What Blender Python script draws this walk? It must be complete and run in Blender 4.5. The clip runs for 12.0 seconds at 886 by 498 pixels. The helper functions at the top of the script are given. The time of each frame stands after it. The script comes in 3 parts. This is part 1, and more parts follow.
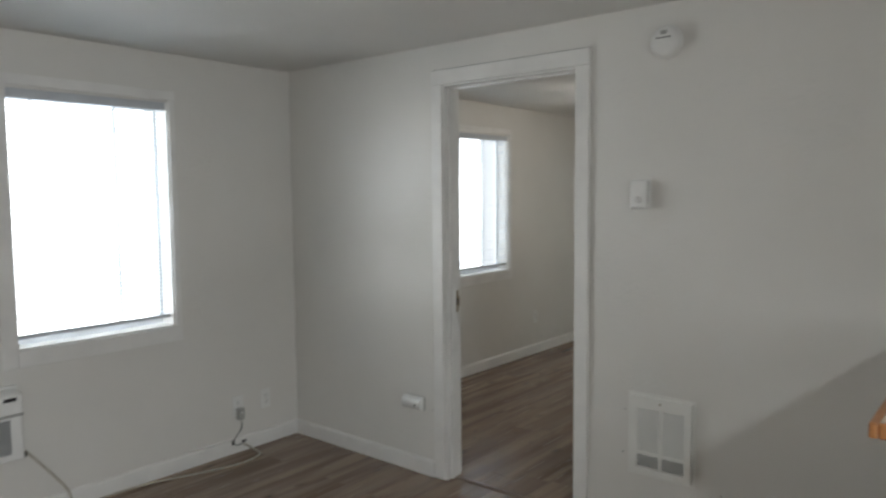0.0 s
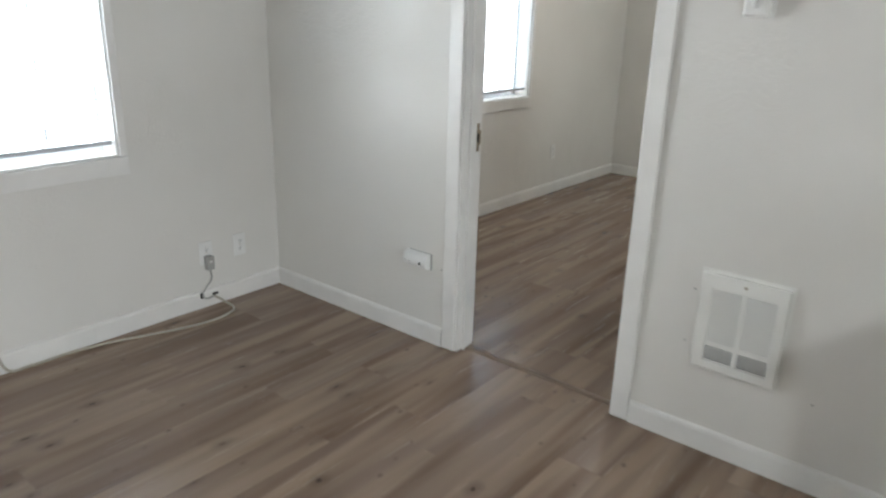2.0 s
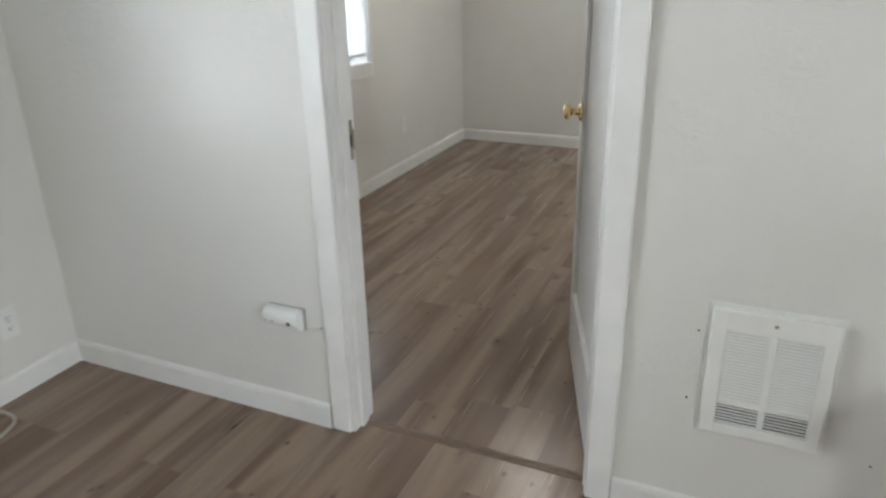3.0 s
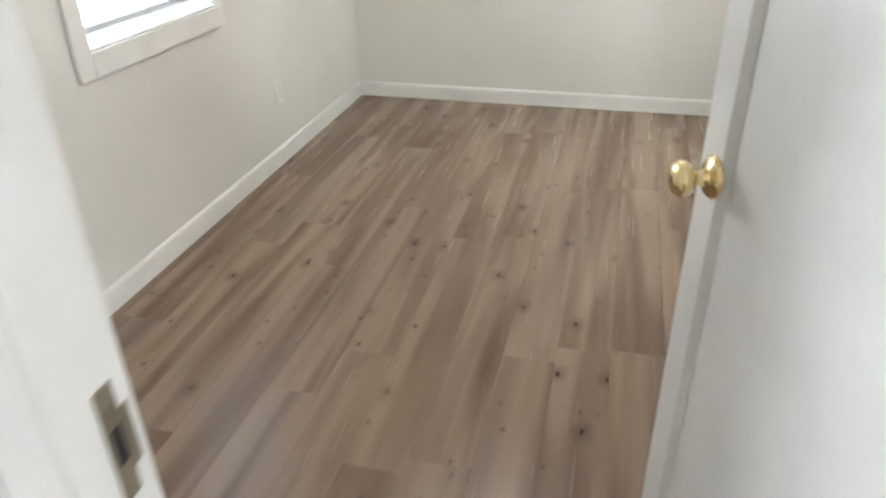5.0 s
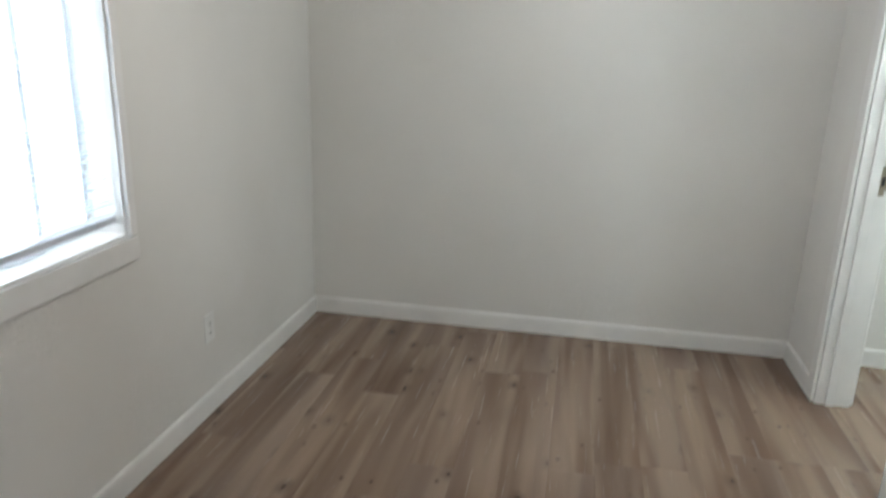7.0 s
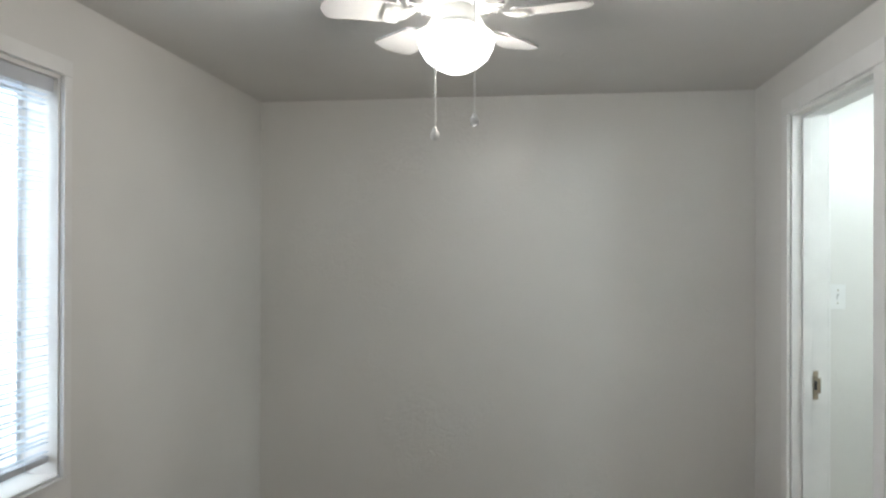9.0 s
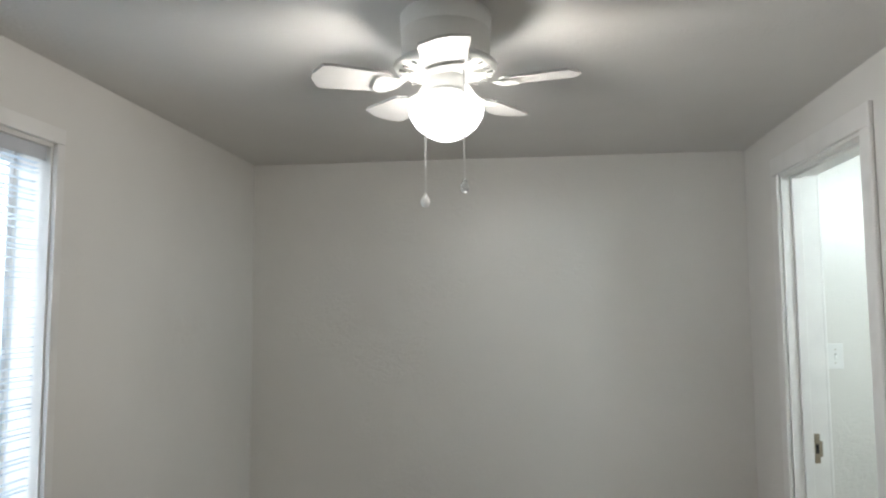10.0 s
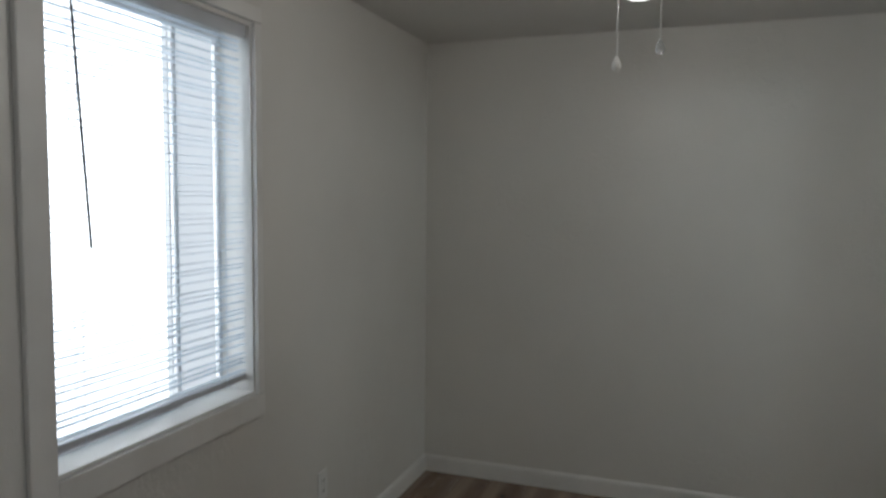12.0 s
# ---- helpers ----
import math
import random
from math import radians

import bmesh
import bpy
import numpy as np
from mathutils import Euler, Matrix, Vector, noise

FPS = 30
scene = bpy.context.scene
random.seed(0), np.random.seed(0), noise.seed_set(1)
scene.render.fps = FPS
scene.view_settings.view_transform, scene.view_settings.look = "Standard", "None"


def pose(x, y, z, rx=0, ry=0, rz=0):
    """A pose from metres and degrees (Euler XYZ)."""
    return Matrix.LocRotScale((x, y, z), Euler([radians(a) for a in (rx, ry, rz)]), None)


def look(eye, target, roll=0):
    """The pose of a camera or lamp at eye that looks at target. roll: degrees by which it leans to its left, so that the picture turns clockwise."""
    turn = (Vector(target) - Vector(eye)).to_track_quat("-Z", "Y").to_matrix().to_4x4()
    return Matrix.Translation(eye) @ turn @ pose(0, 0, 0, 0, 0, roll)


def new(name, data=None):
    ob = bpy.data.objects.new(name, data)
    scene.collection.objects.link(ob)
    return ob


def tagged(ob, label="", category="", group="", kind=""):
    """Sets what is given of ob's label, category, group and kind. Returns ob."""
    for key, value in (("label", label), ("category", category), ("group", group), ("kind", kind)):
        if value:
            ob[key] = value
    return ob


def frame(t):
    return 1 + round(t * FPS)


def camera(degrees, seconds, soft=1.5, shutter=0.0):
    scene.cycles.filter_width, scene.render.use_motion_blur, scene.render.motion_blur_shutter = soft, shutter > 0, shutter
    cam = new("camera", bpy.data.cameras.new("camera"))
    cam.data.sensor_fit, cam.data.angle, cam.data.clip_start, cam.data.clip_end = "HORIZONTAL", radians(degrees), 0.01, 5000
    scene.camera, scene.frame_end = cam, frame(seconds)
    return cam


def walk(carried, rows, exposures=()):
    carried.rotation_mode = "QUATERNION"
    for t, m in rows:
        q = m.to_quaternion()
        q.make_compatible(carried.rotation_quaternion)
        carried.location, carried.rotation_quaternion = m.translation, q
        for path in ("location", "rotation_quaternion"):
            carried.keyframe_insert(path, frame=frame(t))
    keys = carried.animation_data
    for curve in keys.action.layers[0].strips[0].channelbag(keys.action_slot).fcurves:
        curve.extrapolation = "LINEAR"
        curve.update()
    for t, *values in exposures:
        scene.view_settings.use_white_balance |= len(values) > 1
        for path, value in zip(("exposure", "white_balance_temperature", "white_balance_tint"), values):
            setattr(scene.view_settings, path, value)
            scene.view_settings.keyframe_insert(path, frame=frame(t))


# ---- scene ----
cam = camera(64.3, 12.0, soft=2.2, shutter=0.5)
PATH = [
    (0, (3.504, -2.76, 1.497), (2.229, -1.226, 1.34), -0.5),
    (0.5, (3.481, -2.778, 1.486), (2.124, -1.331, 1.235), -0.0),
    (1, (3.411, -2.685, 1.429), (2.137, -1.215, 0.964), 0.1),
    (1.5, (3.224, -2.489, 1.421), (2.06, -0.981, 0.812), 0.4),
    (2, (2.93, -2.214, 1.428), (1.738, -0.743, 0.783), 1.6),
    (2.5, (2.567, -1.974, 1.418), (1.623, -0.355, 0.721), -0.3),
    (3, (2.27, -1.596, 1.399), (1.507, 0.092, 0.645), -1.2),
    (3.2, (2.183, -1.452, 1.39), (1.49, 0.233, 0.566), -0.7),
    (4.8, (1.61, -0.396, 1.363), (1.175, 1.302, 0.4), -0.5),
    (5, (1.58, -0.242, 1.34), (1.148, 1.445, 0.357), -1.0),
    (5.5, (1.48, 0.054, 1.333), (1.101, 1.729, 0.307), -0.4),
    (6, (1.41, 0.31, 1.342), (0.812, 1.988, 0.434), 0.1),
    (6.5, (1.378, 0.471, 1.384), (0.863, 2.235, 0.593), 0.2),
    (7, (1.348, 0.492, 1.42), (0.988, 2.377, 0.858), 1.6),
    (7.5, (1.348, 0.497, 1.468), (1.037, 2.438, 1.098), 0.8),
    (7.7, (1.363, 0.49, 1.467), (1.061, 2.444, 1.169), 0.4),
    (9.3, (1.389, 0.453, 1.489), (1.133, 2.436, 1.562), 0.3),
    (9.5, (1.395, 0.457, 1.493), (1.137, 2.437, 1.613), 0.3),
    (10, (1.389, 0.469, 1.508), (1.146, 2.447, 1.675), -0.3),
    (10.5, (1.398, 0.457, 1.503), (1.135, 2.433, 1.668), -0.3),
    (11, (1.401, 0.47, 1.502), (0.92, 2.405, 1.651), 0.3),
    (11.5, (1.347, 0.421, 1.496), (0.687, 2.309, 1.517), -0.0),
    (12, (1.328, 0.45, 1.46), (0.655, 2.328, 1.312), 0.5),
]
walk(cam, [(t, look(eye, to, roll)) for t, eye, to, roll in PATH], [
    (0.0, -1.25, 6650, 10), (0.5, -1.6, 6650, 10), (1.0, -1.1, 6510, 10), (1.5, -0.5, 6460, 10), (2.0, -0.45, 6460, 10), (2.5, -0.25, 6360, 10),
    (3.0, -0.3, 6400, 10), (5.0, 0.55, 6480, 10), (5.5, 0.85, 6480, 10), (6.0, 0.55, 6480, 10), (6.5, 0.25, 6280, 10), (7.0, -0.22, 6200, 10),
    (7.5, -0.43, 6050, 10), (9.5, -0.7, 6300, 10), (10.5, -0.75, 6300, 10), (11.0, -0.88, 6350, 10), (11.5, -1.45, 6400, 10), (12.0, -1.7, 6300, 10)])

# ---------------------------------------------------------------- world and large lights
world = bpy.data.worlds.new("sky")
scene.world = world
world.use_nodes = True
_nt = world.node_tree
_bg = _nt.nodes["Background"]
_sky = _nt.nodes.new("ShaderNodeTexSky")
_sky.sky_type, _sky.sun_disc = "NISHITA", False
_sky.sun_elevation, _sky.sun_rotation = radians(50), radians(90)
_nt.links.new(_sky.outputs[0], _bg.inputs[0])
_bg.inputs[1].default_value = 0.12

sun = new("sun", bpy.data.lights.new("sun", "SUN"))
sun.data.energy, sun.data.angle, sun.data.color = 3.0, radians(0.6), (1.0, 0.95, 0.88)
sun.matrix_world = look((8, 0, 10), (0, 0, 0))


def area_lamp(name, eye, target, w, h, watts, colour):
    data = bpy.data.lights.new(name, "AREA")
    data.shape, data.size, data.size_y, data.energy, data.color = "RECTANGLE", w, h, watts, colour
    ob = new(name, data)
    ob.matrix_world = look(eye, target)
    return ob


def point_lamp(name, at, watts, radius, colour):
    data = bpy.data.lights.new(name, "POINT")
    data.energy, data.shadow_soft_size, data.color = watts, radius, colour
    ob = new(name, data)
    ob.location = at
    return ob


def down_lamp(name, at, watts, radius, colour, spread):
    """A shaded ceiling lamp that throws its light downwards within a wide cone."""
    data = bpy.data.lights.new(name, "SPOT")
    data.energy, data.shadow_soft_size, data.color, data.spot_size, data.spot_blend = watts, radius, colour, radians(spread), 0.2
    ob = new(name, data)
    ob.location = at
    return ob


DAY = (0.90, 0.96, 1.0)
area_lamp("daylight_living", (-0.42, -1.25, 1.40), (1, -1.25, 1.40), 1.08, 1.5, 95, DAY)
area_lamp("daylight_bedroom", (-0.42, 1.94, 1.40), (1, 1.94, 1.40), 1.10, 1.5, 42, DAY)
# added unseen fill from the east, narrowed to brighten the west wall
area_lamp("east_fill_lamp", (5.58, -3.30, 1.52), (0, -1.9, 1.25), 1.0, 0.9, 46, DAY).data.spread = radians(104)
down_lamp("kitchen_lamp", (4.55, -3.15, 2.08), 140, 0.05, (0.90, 0.97, 1.0), 155)
point_lamp("bath_lamp", (3.3, 2.80, 2.05), 50, 0.10, (0.86, 0.98, 1.0))
point_lamp("fan_bulb", (1.19, 2.17, 1.965), 22, 0.05, (1.0, 0.94, 0.86))


# ---------------------------------------------------------------- materials
def material(name, build, **principled):
    m = bpy.data.materials.new(name)
    m.use_nodes = True
    nt = m.node_tree
    b = nt.nodes["Principled BSDF"]
    for key, value in principled.items():
        b.inputs[key.replace("_", " ")].default_value = value
    if build:
        build(nt, b)
    return m


def node(nt, kind, **settings):
    n = nt.nodes.new(kind)
    for key, value in settings.items():
        n.inputs[key.replace("_", " ")].default_value = value
    return n


def ramp(nt, source, stops):
    r = nt.nodes.new("ShaderNodeValToRGB")
    e = r.color_ramp.elements
    while len(e) < len(stops):
        e.new(0.5)
    for el, (at, c) in zip(e, stops):
        el.position, el.color = at, (*c, 1)
    nt.links.new(source, r.inputs[0])
    return r.outputs[0]


def coords(nt, scale, which="Object"):
    tc = nt.nodes.new("ShaderNodeTexCoord")
    mp = nt.nodes.new("ShaderNodeMapping")
    mp.inputs["Scale"].default_value = scale
    nt.links.new(tc.outputs[which], mp.inputs[0])
    return mp.outputs[0]


def bump(nt, b, height, strength, distance):
    n = node(nt, "ShaderNodeBump", Strength=strength, Distance=distance)
    nt.links.new(height, n.inputs["Height"])
    nt.links.new(n.outputs[0], b.inputs["Normal"])
    return n


def mix(nt, fac, a, c, blend="MIX"):
    n = nt.nodes.new("ShaderNodeMix")
    n.data_type, n.blend_type = "RGBA", blend
    for sock, v in ((n.inputs[0], fac), (n.inputs[6], a), (n.inputs[7], c)):
        if isinstance(v, bpy.types.NodeSocket):
            nt.links.new(v, sock)
        else:
            sock.default_value = v if isinstance(v, float) else (*v, 1)
    return n.outputs[2]


def painted_wall(base, dirty, rough):
    """Rolled paint over hand-trowelled plaster: broad blotches, roller stipple, trowel patches in places."""
    def build(nt, b):
        p = coords(nt, (1, 1, 1))
        broad = node(nt, "ShaderNodeTexNoise", Scale=1.3, Detail=4.0)
        stipple = node(nt, "ShaderNodeTexNoise", Scale=120.0, Detail=2.0)
        trowel = node(nt, "ShaderNodeTexNoise", Scale=34.0, Detail=6.0, Roughness=0.65, Distortion=1.2)
        where = node(nt, "ShaderNodeTexNoise", Scale=2.0, Detail=2.0)
        for n in (broad, stipple, trowel, where):
            nt.links.new(p, n.inputs["Vector"])
        col = ramp(nt, broad.outputs[0], ((0.3, dirty), (0.65, base)))
        nt.links.new(col, b.inputs["Base Color"])
        mask = ramp(nt, where.outputs[0], ((0.49, (0.03,) * 3), (0.62, (1, 1, 1))))
        patch = mix(nt, 1.0, trowel.outputs[0], mask, "MULTIPLY")
        height = mix(nt, 0.06, patch, stipple.outputs[0])
        bump(nt, b, height, 0.5, 0.012)
        rr = ramp(nt, broad.outputs[0], ((0.3, (rough + 0.12,) * 3), (0.7, (rough,) * 3)))
        nt.links.new(rr, b.inputs["Roughness"])
    return build


def brushed_trim(base, rough):
    def build(nt, b):
        p = coords(nt, (1, 1, 1))
        n1 = node(nt, "ShaderNodeTexNoise", Scale=6.0, Detail=5.0)
        n2 = node(nt, "ShaderNodeTexNoise", Scale=60.0, Detail=3.0)
        for n in (n1, n2):
            nt.links.new(p, n.inputs["Vector"])
        col = ramp(nt, n1.outputs[0], ((0.25, tuple(0.9 * c for c in base)), (0.6, base)))
        nt.links.new(col, b.inputs["Base Color"])
        bump(nt, b, n2.outputs[0], 0.05, 0.003)
    return build


def vinyl_plank(nt, b):
    """Printed oak plank: long grain, dark cathedral streaks, knots; tone and offset vary by plank."""
    info = nt.nodes.new("ShaderNodeObjectInfo")
    tc = nt.nodes.new("ShaderNodeTexCoord")
    shift = nt.nodes.new("ShaderNodeVectorMath")
    shift.operation = "MULTIPLY"
    comb = nt.nodes.new("ShaderNodeCombineXYZ")
    for i, k in enumerate((37.0, 91.0, 13.0)):
        mul = nt.nodes.new("ShaderNodeMath")
        mul.operation = "MULTIPLY"
        mul.inputs[1].default_value = k
        nt.links.new(info.outputs["Random"], mul.inputs[0])
        nt.links.new(mul.outputs[0], comb.inputs[i])
    add = nt.nodes.new("ShaderNodeVectorMath")
    add.operation = "ADD"
    nt.links.new(tc.outputs["Object"], add.inputs[0])
    nt.links.new(comb.outputs[0], add.inputs[1])

    def noise_at(scale, **kw):
        mp = nt.nodes.new("ShaderNodeMapping")
        mp.inputs["Scale"].default_value = scale
        nt.links.new(add.outputs[0], mp.inputs[0])
        n = node(nt, "ShaderNodeTexNoise", **kw)
        nt.links.new(mp.outputs[0], n.inputs["Vector"])
        return n.outputs[0], mp.outputs[0]

    streak, _ = noise_at((11.5, 0.8, 1), Scale=1.0, Detail=1.0, Roughness=0.4, Distortion=0.5)
    patchy, _ = noise_at((15, 1.5, 1), Scale=1.0, Detail=1.0, Roughness=0.4, Distortion=0.6)
    grain, _ = noise_at((95, 2.6, 1), Scale=1.0, Detail=5.0, Roughness=0.65)
    tint, _ = noise_at((4, 0.7, 1), Scale=1.0, Detail=2.0)
    wide = ramp(nt, streak, ((0.30, (0.150, 0.094, 0.062)), (0.43, (0.202, 0.135, 0.091)), (0.55, (0.272, 0.192, 0.134)), (0.68, (0.312, 0.230, 0.166))))
    blotch = ramp(nt, patchy, ((0.32, (0.78, 0.76, 0.75)), (0.50, (0.98, 0.98, 0.98)), (0.7, (1.04, 1.04, 1.04))))
    fine = ramp(nt, grain, ((0.32, (0.955, 0.95, 0.945)), (0.56, (1.01, 1.01, 1.01))))
    col = mix(nt, 0.85, mix(nt, 0.8, wide, blotch, "MULTIPLY"), fine, "MULTIPLY")
    grey = mix(nt, ramp(nt, tint, ((0.40, (0, 0, 0)), (0.68, (0.45, 0.45, 0.45)))), col, (0.250, 0.186, 0.148))

    def knots(scale, spread, core, halo, share):
        """Scattered dark eyes, each with a soft ring; share is the part of cells that has none."""
        mp = nt.nodes.new("ShaderNodeMapping")
        mp.inputs["Scale"].default_value = scale
        nt.links.new(add.outputs[0], mp.inputs[0])
        vor = node(nt, "ShaderNodeTexVoronoi", Scale=1.0, Randomness=1.0)
        wob = node(nt, "ShaderNodeTexNoise", Scale=6.0, Detail=3.0)
        nt.links.new(mp.outputs[0], wob.inputs["Vector"])
        bent = nt.nodes.new("ShaderNodeVectorMath")
        bent.operation = "MULTIPLY_ADD"
        bent.inputs[1].default_value = (spread, spread, 0)
        nt.links.new(wob.outputs["Color"], bent.inputs[0])
        nt.links.new(mp.outputs[0], bent.inputs[2])
        flat = nt.nodes.new("ShaderNodeVectorMath")
        flat.operation = "MULTIPLY"
        flat.inputs[1].default_value = (1, 1, 0)
        nt.links.new(bent.outputs[0], flat.inputs[0])
        vor.voronoi_dimensions = "2D"
        nt.links.new(flat.outputs[0], vor.inputs["Vector"])
        eye = ramp(nt, vor.outputs["Distance"], ((0.0, (1, 1, 1)), (core * 0.5, (0.9,) * 3), (core, (0.38,) * 3), (halo, (0, 0, 0))))
        some = ramp(nt, vor.outputs["Color"], ((share, (0, 0, 0)), (share + 0.12, (1, 1, 1))))
        return mix(nt, 1.0, eye, some, "MULTIPLY")

    kcol = mix(nt, knots((7.0, 4.2, 1), 0.16, 0.065, 0.24, 0.65), grey, (0.040, 0.026, 0.019))
    kcol = mix(nt, knots((13.0, 9.0, 1), 0.12, 0.06, 0.16, 0.72), kcol, (0.060, 0.040, 0.030))
    tone = ramp(nt, info.outputs["Random"], ((0.0, (0.94, 0.93, 0.93)), (0.5, (1.0, 0.99, 0.98)), (1.0, (1.05, 1.05, 1.04))))
    nt.links.new(mix(nt, 1.0, kcol, tone, "MULTIPLY"), b.inputs["Base Color"])
    nt.links.new(ramp(nt, grain, ((0.3, (0.28,) * 3), (0.7, (0.24,) * 3))), b.inputs["Roughness"])
    bump(nt, b, grain, 0.03, 0.001)


def blind_vinyl(nt, b):
    out = nt.nodes["Material Output"]
    tr = nt.nodes.new("ShaderNodeBsdfTranslucent")
    tr.inputs[0].default_value = (0.70, 0.80, 0.88, 1)
    mx = nt.nodes.new("ShaderNodeMixShader")
    mx.inputs[0].default_value = 0.42
    nt.links.new(b.outputs[0], mx.inputs[1])
    nt.links.new(tr.outputs[0], mx.inputs[2])
    nt.links.new(mx.outputs[0], out.inputs[0])


def glow_surface(strength, colour):
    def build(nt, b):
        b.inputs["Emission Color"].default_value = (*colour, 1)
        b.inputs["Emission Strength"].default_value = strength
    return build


M_WALL = material("wall_paint", painted_wall((0.74, 0.725, 0.69), (0.69, 0.675, 0.64), 0.28))
M_CEIL = material("ceiling_paint", painted_wall((0.70, 0.69, 0.665), (0.65, 0.64, 0.615), 0.5))
M_TRIM = material("trim_paint", brushed_trim((0.80, 0.79, 0.765), 0.3), Roughness=0.32)
M_DOOR = material("door_paint", brushed_trim((0.80, 0.80, 0.785), 0.3), Roughness=0.28)
M_PLANK = material("vinyl_plank", vinyl_plank, Specular_IOR_Level=0.45)
M_SUB = material("underlay", brushed_trim((0.09, 0.065, 0.05), 0.8), Roughness=0.8)
M_STRIP = material("transition_strip", brushed_trim((0.20, 0.138, 0.098), 0.4), Roughness=0.35)
M_BRASS = material("polished_brass", None, Base_Color=(0.86, 0.70, 0.40, 1), Metallic=1.0, Roughness=0.18)
M_STEEL = material("worn_steel", brushed_trim((0.42, 0.36, 0.28), 0.35), Metallic=1.0, Roughness=0.38)
# near-black for dark parts and holes, and for shade painted behind louvres and vanes
M_DARK = material("dark_parts_and_shade", None, Base_Color=(0.02, 0.02, 0.02, 1), Roughness=0.7)
M_ENAMEL = material("white_enamel", brushed_trim((0.82, 0.815, 0.78), 0.3), Roughness=0.3)
M_PLASTIC = material("white_plastic", brushed_trim((0.80, 0.80, 0.78), 0.4), Roughness=0.4)
M_GREYPL = material("grey_plastic", brushed_trim((0.40, 0.40, 0.38), 0.5), Roughness=0.5)
M_ACGREY = material("grey_grille", brushed_trim((0.30, 0.31, 0.31), 0.5), Roughness=0.5)
M_FIN = material("pale_grey_fin", brushed_trim((0.50, 0.51, 0.51), 0.5), Roughness=0.5)
M_BARE = material("bare_wood", brushed_trim((0.24, 0.15, 0.07), 0.6), Roughness=0.6)
M_CORD = material("ivory_cord", brushed_trim((0.46, 0.42, 0.35), 0.5), Roughness=0.5)
M_SLAT = material("blind_vinyl", blind_vinyl, Base_Color=(0.62, 0.67, 0.71, 1), Roughness=0.45)
M_RAIL = material("blind_rail", brushed_trim((0.55, 0.57, 0.60), 0.4), Roughness=0.4)
M_SASH = material("window_frame", brushed_trim((0.78, 0.79, 0.80), 0.4), Roughness=0.4)
M_WAND = material("clear_wand", None, Base_Color=(0.25, 0.26, 0.27, 1), Roughness=0.2)
M_GLASS = material("window_glass", None, Base_Color=(1, 1, 1, 1), Roughness=0.0, Transmission_Weight=1.0, IOR=1.45)
M_GLOBE = material("lit_opal_glass", glow_surface(9.0, (1.0, 0.97, 0.92)), Base_Color=(0.9, 0.9, 0.88, 1), Roughness=0.3)
M_CRYSTAL = material("clear_fob", None, Base_Color=(0.9, 0.92, 0.93, 1), Roughness=0.05, Transmission_Weight=0.85, IOR=1.45)
M_OAK = material("orange_oak", brushed_trim((0.40, 0.17, 0.06), 0.35), Roughness=0.35)
M_COUNTER = material("cream_laminate", brushed_trim((0.72, 0.64, 0.54), 0.35), Roughness=0.35)
# emission on the backdrop sheet stands in for daylight outside
M_BACK = material("glowing_backdrop", glow_surface(2.1, (0.84, 0.93, 1.0)), Base_Color=(0.5, 0.5, 0.5, 1), Roughness=1.0)
M_BLADE = material("grey_blade", brushed_trim((0.52, 0.51, 0.49), 0.5), Roughness=0.55)
M_GROUND = material("gravel_ground", painted_wall((0.36, 0.34, 0.31), (0.28, 0.26, 0.24), 0.8))


# ---------------------------------------------------------------- mesh helpers
def box(bm, x0, x1, y0, y1, z0, z1, bevel=0.0):
    """Adds a box with rounded edges to bm."""
    m = Matrix.Translation(((x0 + x1) / 2, (y0 + y1) / 2, (z0 + z1) / 2)) @ Matrix.Diagonal((x1 - x0, y1 - y0, z1 - z0, 1))
    vs = bmesh.ops.create_cube(bm, size=1, matrix=m)["verts"]
    if bevel:
        es = list({e for v in vs for e in v.link_edges})
        bmesh.ops.bevel(bm, geom=es, offset=bevel, segments=2, affect="EDGES", profile=0.5)
    return bm


def boxes(*rows, bevel=0.0):
    bm = bmesh.new()
    for r in rows:
        box(bm, *r, bevel=bevel)
    return bm


def spin(profile, steps=40):
    """A turned shape about z from (radius, height) pairs."""
    bm = bmesh.new()
    rings = []
    for r, z in profile:
        if r < 1e-5:
            rings.append([bm.verts.new((0, 0, z))])
        else:
            rings.append([bm.verts.new((r * math.cos(2 * math.pi * i / steps), r * math.sin(2 * math.pi * i / steps), z)) for i in range(steps)])
    for a, c in zip(rings, rings[1:]):
        for i in range(steps):
            j = (i + 1) % steps
            quad = [a[i % len(a)], a[j % len(a)], c[j % len(c)], c[i % len(c)]]
            uniq = list(dict.fromkeys(quad))
            if len(uniq) > 2:
                bm.faces.new(uniq)
    bmesh.ops.recalc_face_normals(bm, faces=bm.faces)
    for f in bm.faces:
        f.smooth = True
    return bm


def prism(outline, x0, x1):
    """An outline of (y, z) pairs drawn out along x."""
    bm = bmesh.new()
    a = [bm.verts.new((x0, y, z)) for y, z in outline]
    c = [bm.verts.new((x1, y, z)) for y, z in outline]
    n = len(outline)
    bm.faces.new(a), bm.faces.new(c[::-1])
    for i in range(n):
        bm.faces.new((a[i], c[i], c[(i + 1) % n], a[(i + 1) % n]))
    bmesh.ops.recalc_face_normals(bm, faces=bm.faces)
    return bm


def mesh_of(name, bm, mat):
    me = bpy.data.meshes.new(name)
    bm.to_mesh(me)
    bm.free()
    me.materials.append(mat)
    return me


def part(name, bm, mat, parent=None, label="", at=None):
    ob = new(name, mesh_of(name, bm, mat))
    if parent:
        ob.parent = parent
    if at is not None:
        ob.matrix_basis = at
    if label:
        tagged(ob, label)
    return ob


